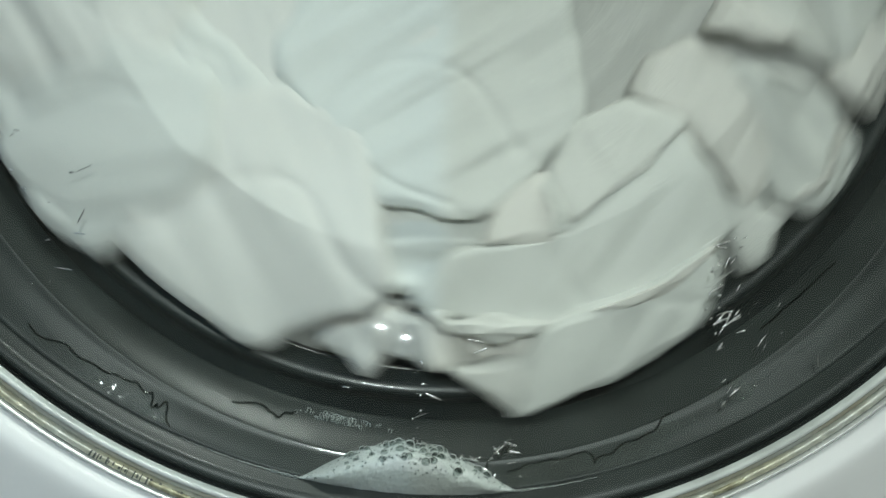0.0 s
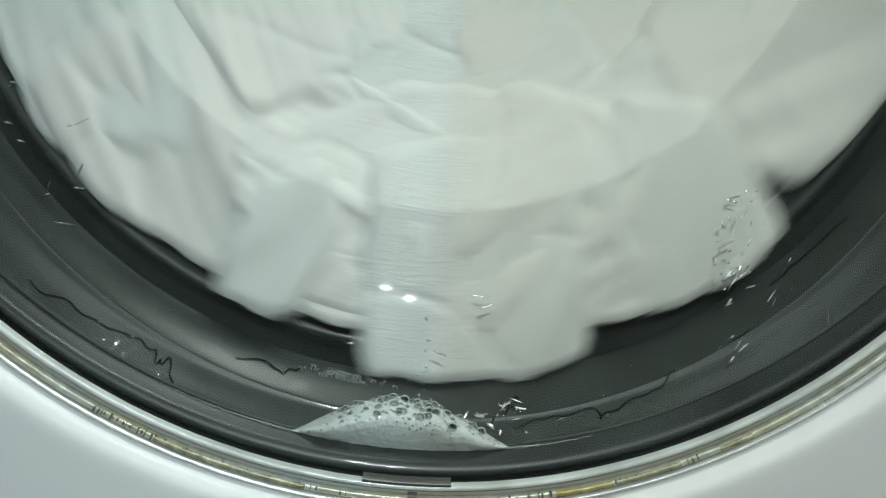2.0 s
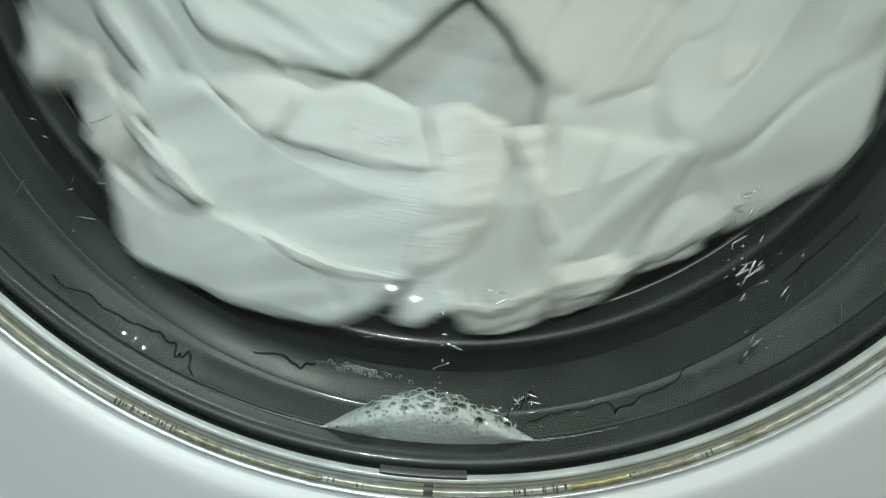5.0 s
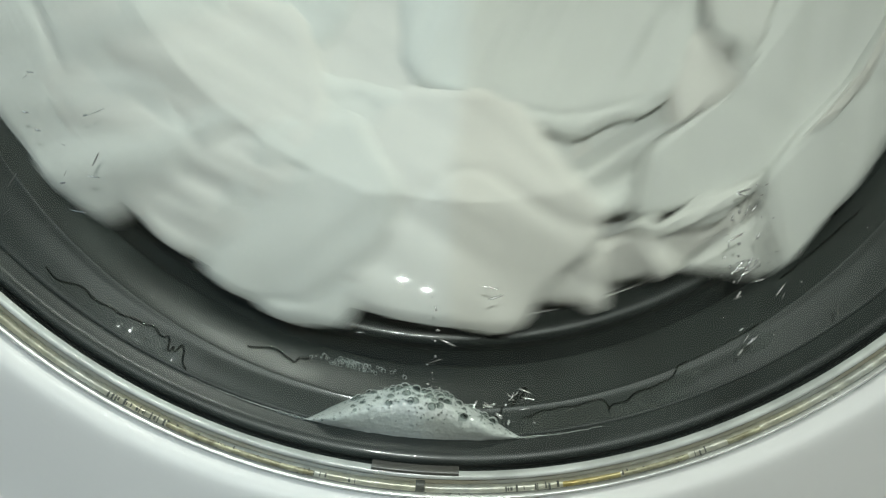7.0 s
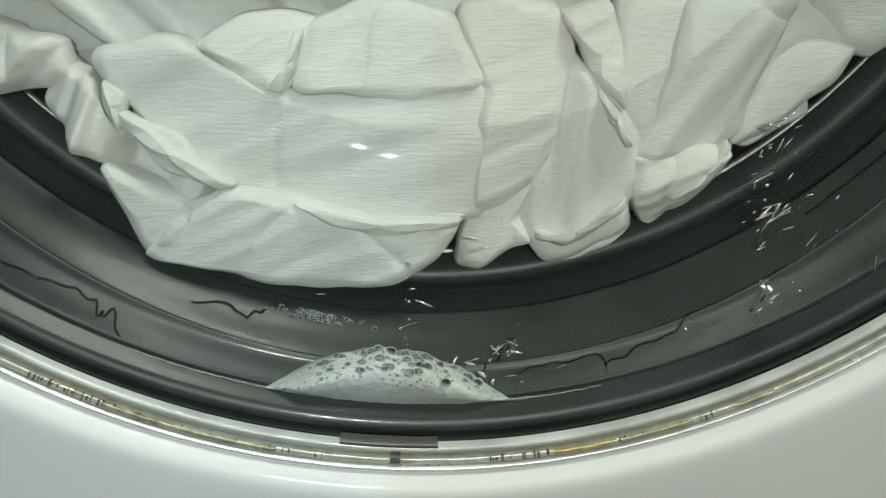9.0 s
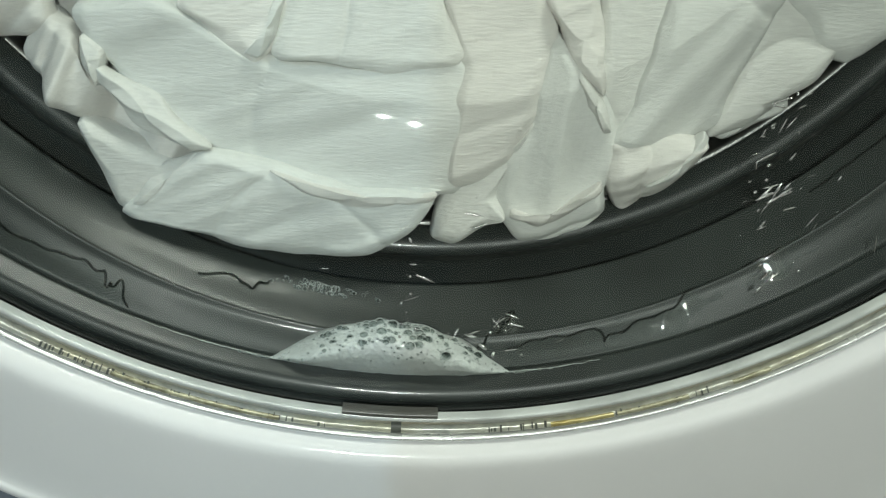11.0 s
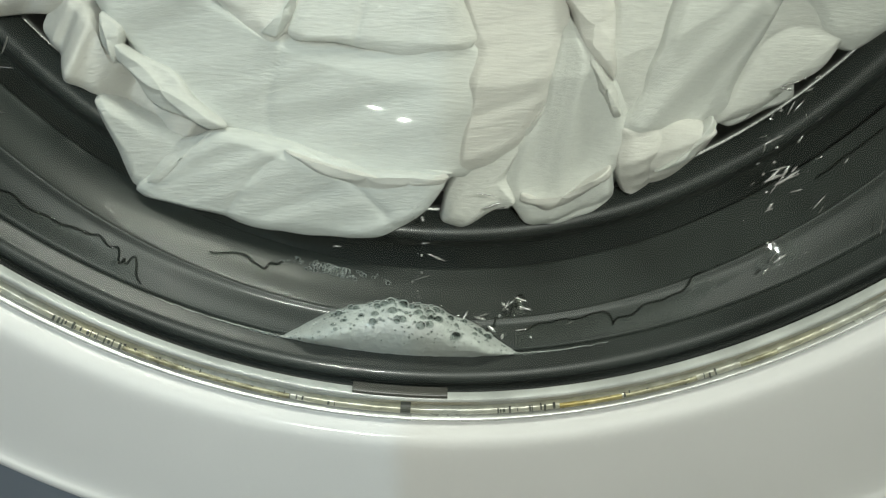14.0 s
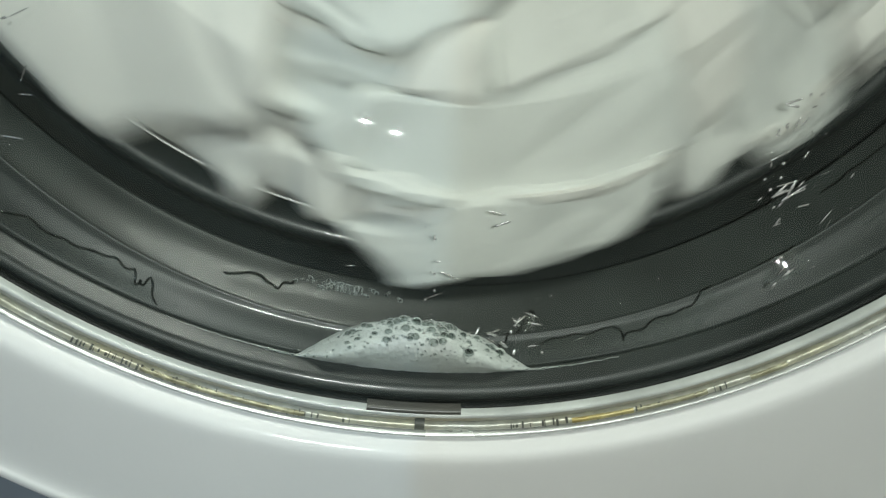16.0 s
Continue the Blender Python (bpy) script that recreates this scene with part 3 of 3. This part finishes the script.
# Torch reflections on the wet glass, put in as small shiny strokes.
glints = bmesh.new()
for _ in range(52):
    a = rnd.choice((rnd.gauss(33, 2.2), rnd.gauss(33, 2.2), rnd.gauss(-52, 4), rnd.gauss(-52, 4), rnd.gauss(-3, 9)))
    r = rnd.uniform(0.118, 0.153)
    at = Vector((r * math.sin(radians(a)), glass_depth(r, 0.0336), -r * math.cos(radians(a))))
    lean = radians(a + rnd.gauss(25 if a > 10 else -10 if a > -20 else 70, 22))
    stroke(glints, at, Vector((math.cos(lean), 0, math.sin(lean))), 0.0003 + 0.0022 * rnd.random() ** 3, rnd.uniform(0.00012, 0.00034))
for k in range(34):
    r = 0.116 + 0.034 * rnd.random()
    a = math.asin(rnd.gauss(0.068, 0.0018) / r)
    lean = radians(rnd.gauss(32, 18))
    at = Vector((r * math.sin(a), glass_depth(r, 0.0336), -r * math.cos(a)))
    stroke(glints, at, Vector((math.cos(lean), 0, math.sin(lean))), 0.0004 + 0.0022 * rnd.random() ** 2, rnd.uniform(0.0002, 0.0005))
for k in range(24):
    r = 0.119 + 0.026 * rnd.random()
    ball(glints, Vector((rnd.gauss(-0.011, 0.0012), glass_depth(r, 0.0336), -r)), 0.0001 + 0.0003 * rnd.random(), 0.5)
ob = link_mesh("glass_glints", glints, GLINT)
ob.location.z = AXIS
tagged(ob, "bright strokes standing in for torch reflections on the wet door glass", "water drops", kind="stuff")

# The bright reflection on the running water, modelled as extra-shiny strokes.
splash = bmesh.new()
for _ in range(26):
    a, y = rnd.gauss(3.0, 2.6), rnd.uniform(0.0105, 0.0190)
    lean = rnd.uniform(0, 3.1)
    stroke(splash, on_gasket(a, y, 0.0006), Vector((math.cos(lean), 0.2, 0.5 * math.sin(lean))), 0.0003 + 0.0020 * rnd.random() ** 2, rnd.uniform(0.0002, 0.0007))
ob = link_mesh("water_splash", splash, GLINT)
ob.location.z = AXIS
tagged(ob, "water running beside the foam, its reflected light put in as shiny strokes", "water", kind="stuff")

# wear on the chrome band: dark hatching; a dark block painted for the ring's shaded gap; a clear tab
marks = bmesh.new()
for first, last, count in ((-33, -20, 46), (-19, -8, 22), (2.5, 6.5, 16), (7, 22, 30)):
    for k in range(count):
        if rnd.random() < 0.5:
            continue
        a = radians(first + (last - first) * (k + rnd.uniform(0, 0.6)) / count)
        r0, r1, w = 0.1669 + rnd.uniform(0, 0.0005), 0.1688 - rnd.uniform(0, 0.0008), rnd.uniform(0.00008, 0.0003)
        c, s = Vector((math.sin(a), 0, -math.cos(a))), Vector((math.cos(a), 0, math.sin(a)))
        front = [marks.verts.new(c * r + s * e + Vector((0, -0.0012, 0))) for r, e in ((r0, -w), (r0, w), (r1, w), (r1, -w))]
        rear = [marks.verts.new(v.co + Vector((0, 0.0008, 0))) for v in front]
        marks.faces.new(front)
        for q in range(4):
            marks.faces.new((front[q], front[(q + 1) % 4], rear[(q + 1) % 4], rear[q]))
tagged(part("band_wear", marks, DULL, door, "dark hatched wear marks", smooth=False), kind="stuff")
for first, last, tone in ((7.5, 12.5, GOLD), (12.8, 18.5, PALE), (22, 25, PALE), (-27, -14, PALE)):
    part("tarnish", lathe(rounded([(0.0008, 0.1670), (-0.0011, 0.1671), (-0.0015, 0.1679), (-0.0009, 0.1688), (0.0008, 0.1689)], 1), 40, first, last), tone, door, "golden tarnish on the band")
part("ring_gap", lathe(rounded([(0.0010, 0.1657), (-0.0014, 0.1660), (-0.0014, 0.1686), (0.0010, 0.1689)], 1), 8, -5.2, -4.4), DULL, door, "dark block drawn in place of the ring's shaded gap")
part("tab", lathe(rounded([(0.0008, 0.1622), (-0.0014, 0.1625), (-0.0018, 0.1634), (-0.0014, 0.1640), (0.0008, 0.1641)], 1), 24, -9.2, -1.5), TAN, door, "tan plastic tab")


def motions():
    """The load slides round the drum, slower at the bottom, stops, rocks back, and starts the other way."""
    turn = [(t / 10, 0.3 + 301.5 * (6 - t / 10)) for t in range(0, 61, 1)]
    turn += [(6.1, -30), (6.2, -60), (6.3, -91), (6.4, -121), (6.5, -152), (6.6, -183), (6.7, -215), (6.8, -247), (6.9, -280), (7.0, -312), (7.1, -342), (7.2, -365), (7.3, -387), (7.4, -402), (7.5, -414), (7.6, -423), (7.7, -428.5), (7.8, -432), (7.9, -433.3), (8.0, -433), (8.1, -431), (8.2, -427), (8.3, -421), (8.4, -415), (8.5, -410.5), (8.6, -407), (8.7, -404.5), (8.8, -402.8), (9.0, -402.3), (9.2, -404), (9.6, -406.4), (10.0, -406.6), (14.0, -406.6), (14.2, -405), (14.3, -402.5), (14.4, -399), (14.5, -394), (14.6, -387.4), (14.7, -379), (14.8, -369.5), (14.9, -359), (15.0, -347), (15.1, -333.5), (15.2, -316), (15.3, -290), (15.4, -257), (15.5, -218), (15.6, -177), (15.7, -135), (15.8, -93), (15.9, -52), (16.0, -11)]
    rest = -406.6

    def slid(phase, k):
        whole = round(phase / 360)
        return 360 * whole + 2 * math.degrees(math.atan(k * math.tan(radians(phase - 360 * whole) / 2)))

    for ob, a, r in garments:
        slow = 1 - 0.317 * min(1, r / 0.115)
        own = 2 * math.degrees(math.atan(math.tan(radians(a) / 2) / slow))
        walk(ob, [(t, pose(0, 0, AXIS, 0, -(slid(own + p - rest, slow) - a), 0)) for t, p in turn])
    sway = [(t / 10, 0.7 * math.sin(2 * math.pi * (t / 12 - 0.35)) if t < 72 else 0.0) for t in range(0, 76, 3)] + [(16.0, 0.0)]
    for ob in (suds, suds_bubbles):
        walk(ob, [(t, pose(0, 0, AXIS, 0, a, 0)) for t, a in sway])
    walk(drum, [(t, pose(0, 0, 0, 0, -(p - rest), 0)) for t, p in turn])


motions()
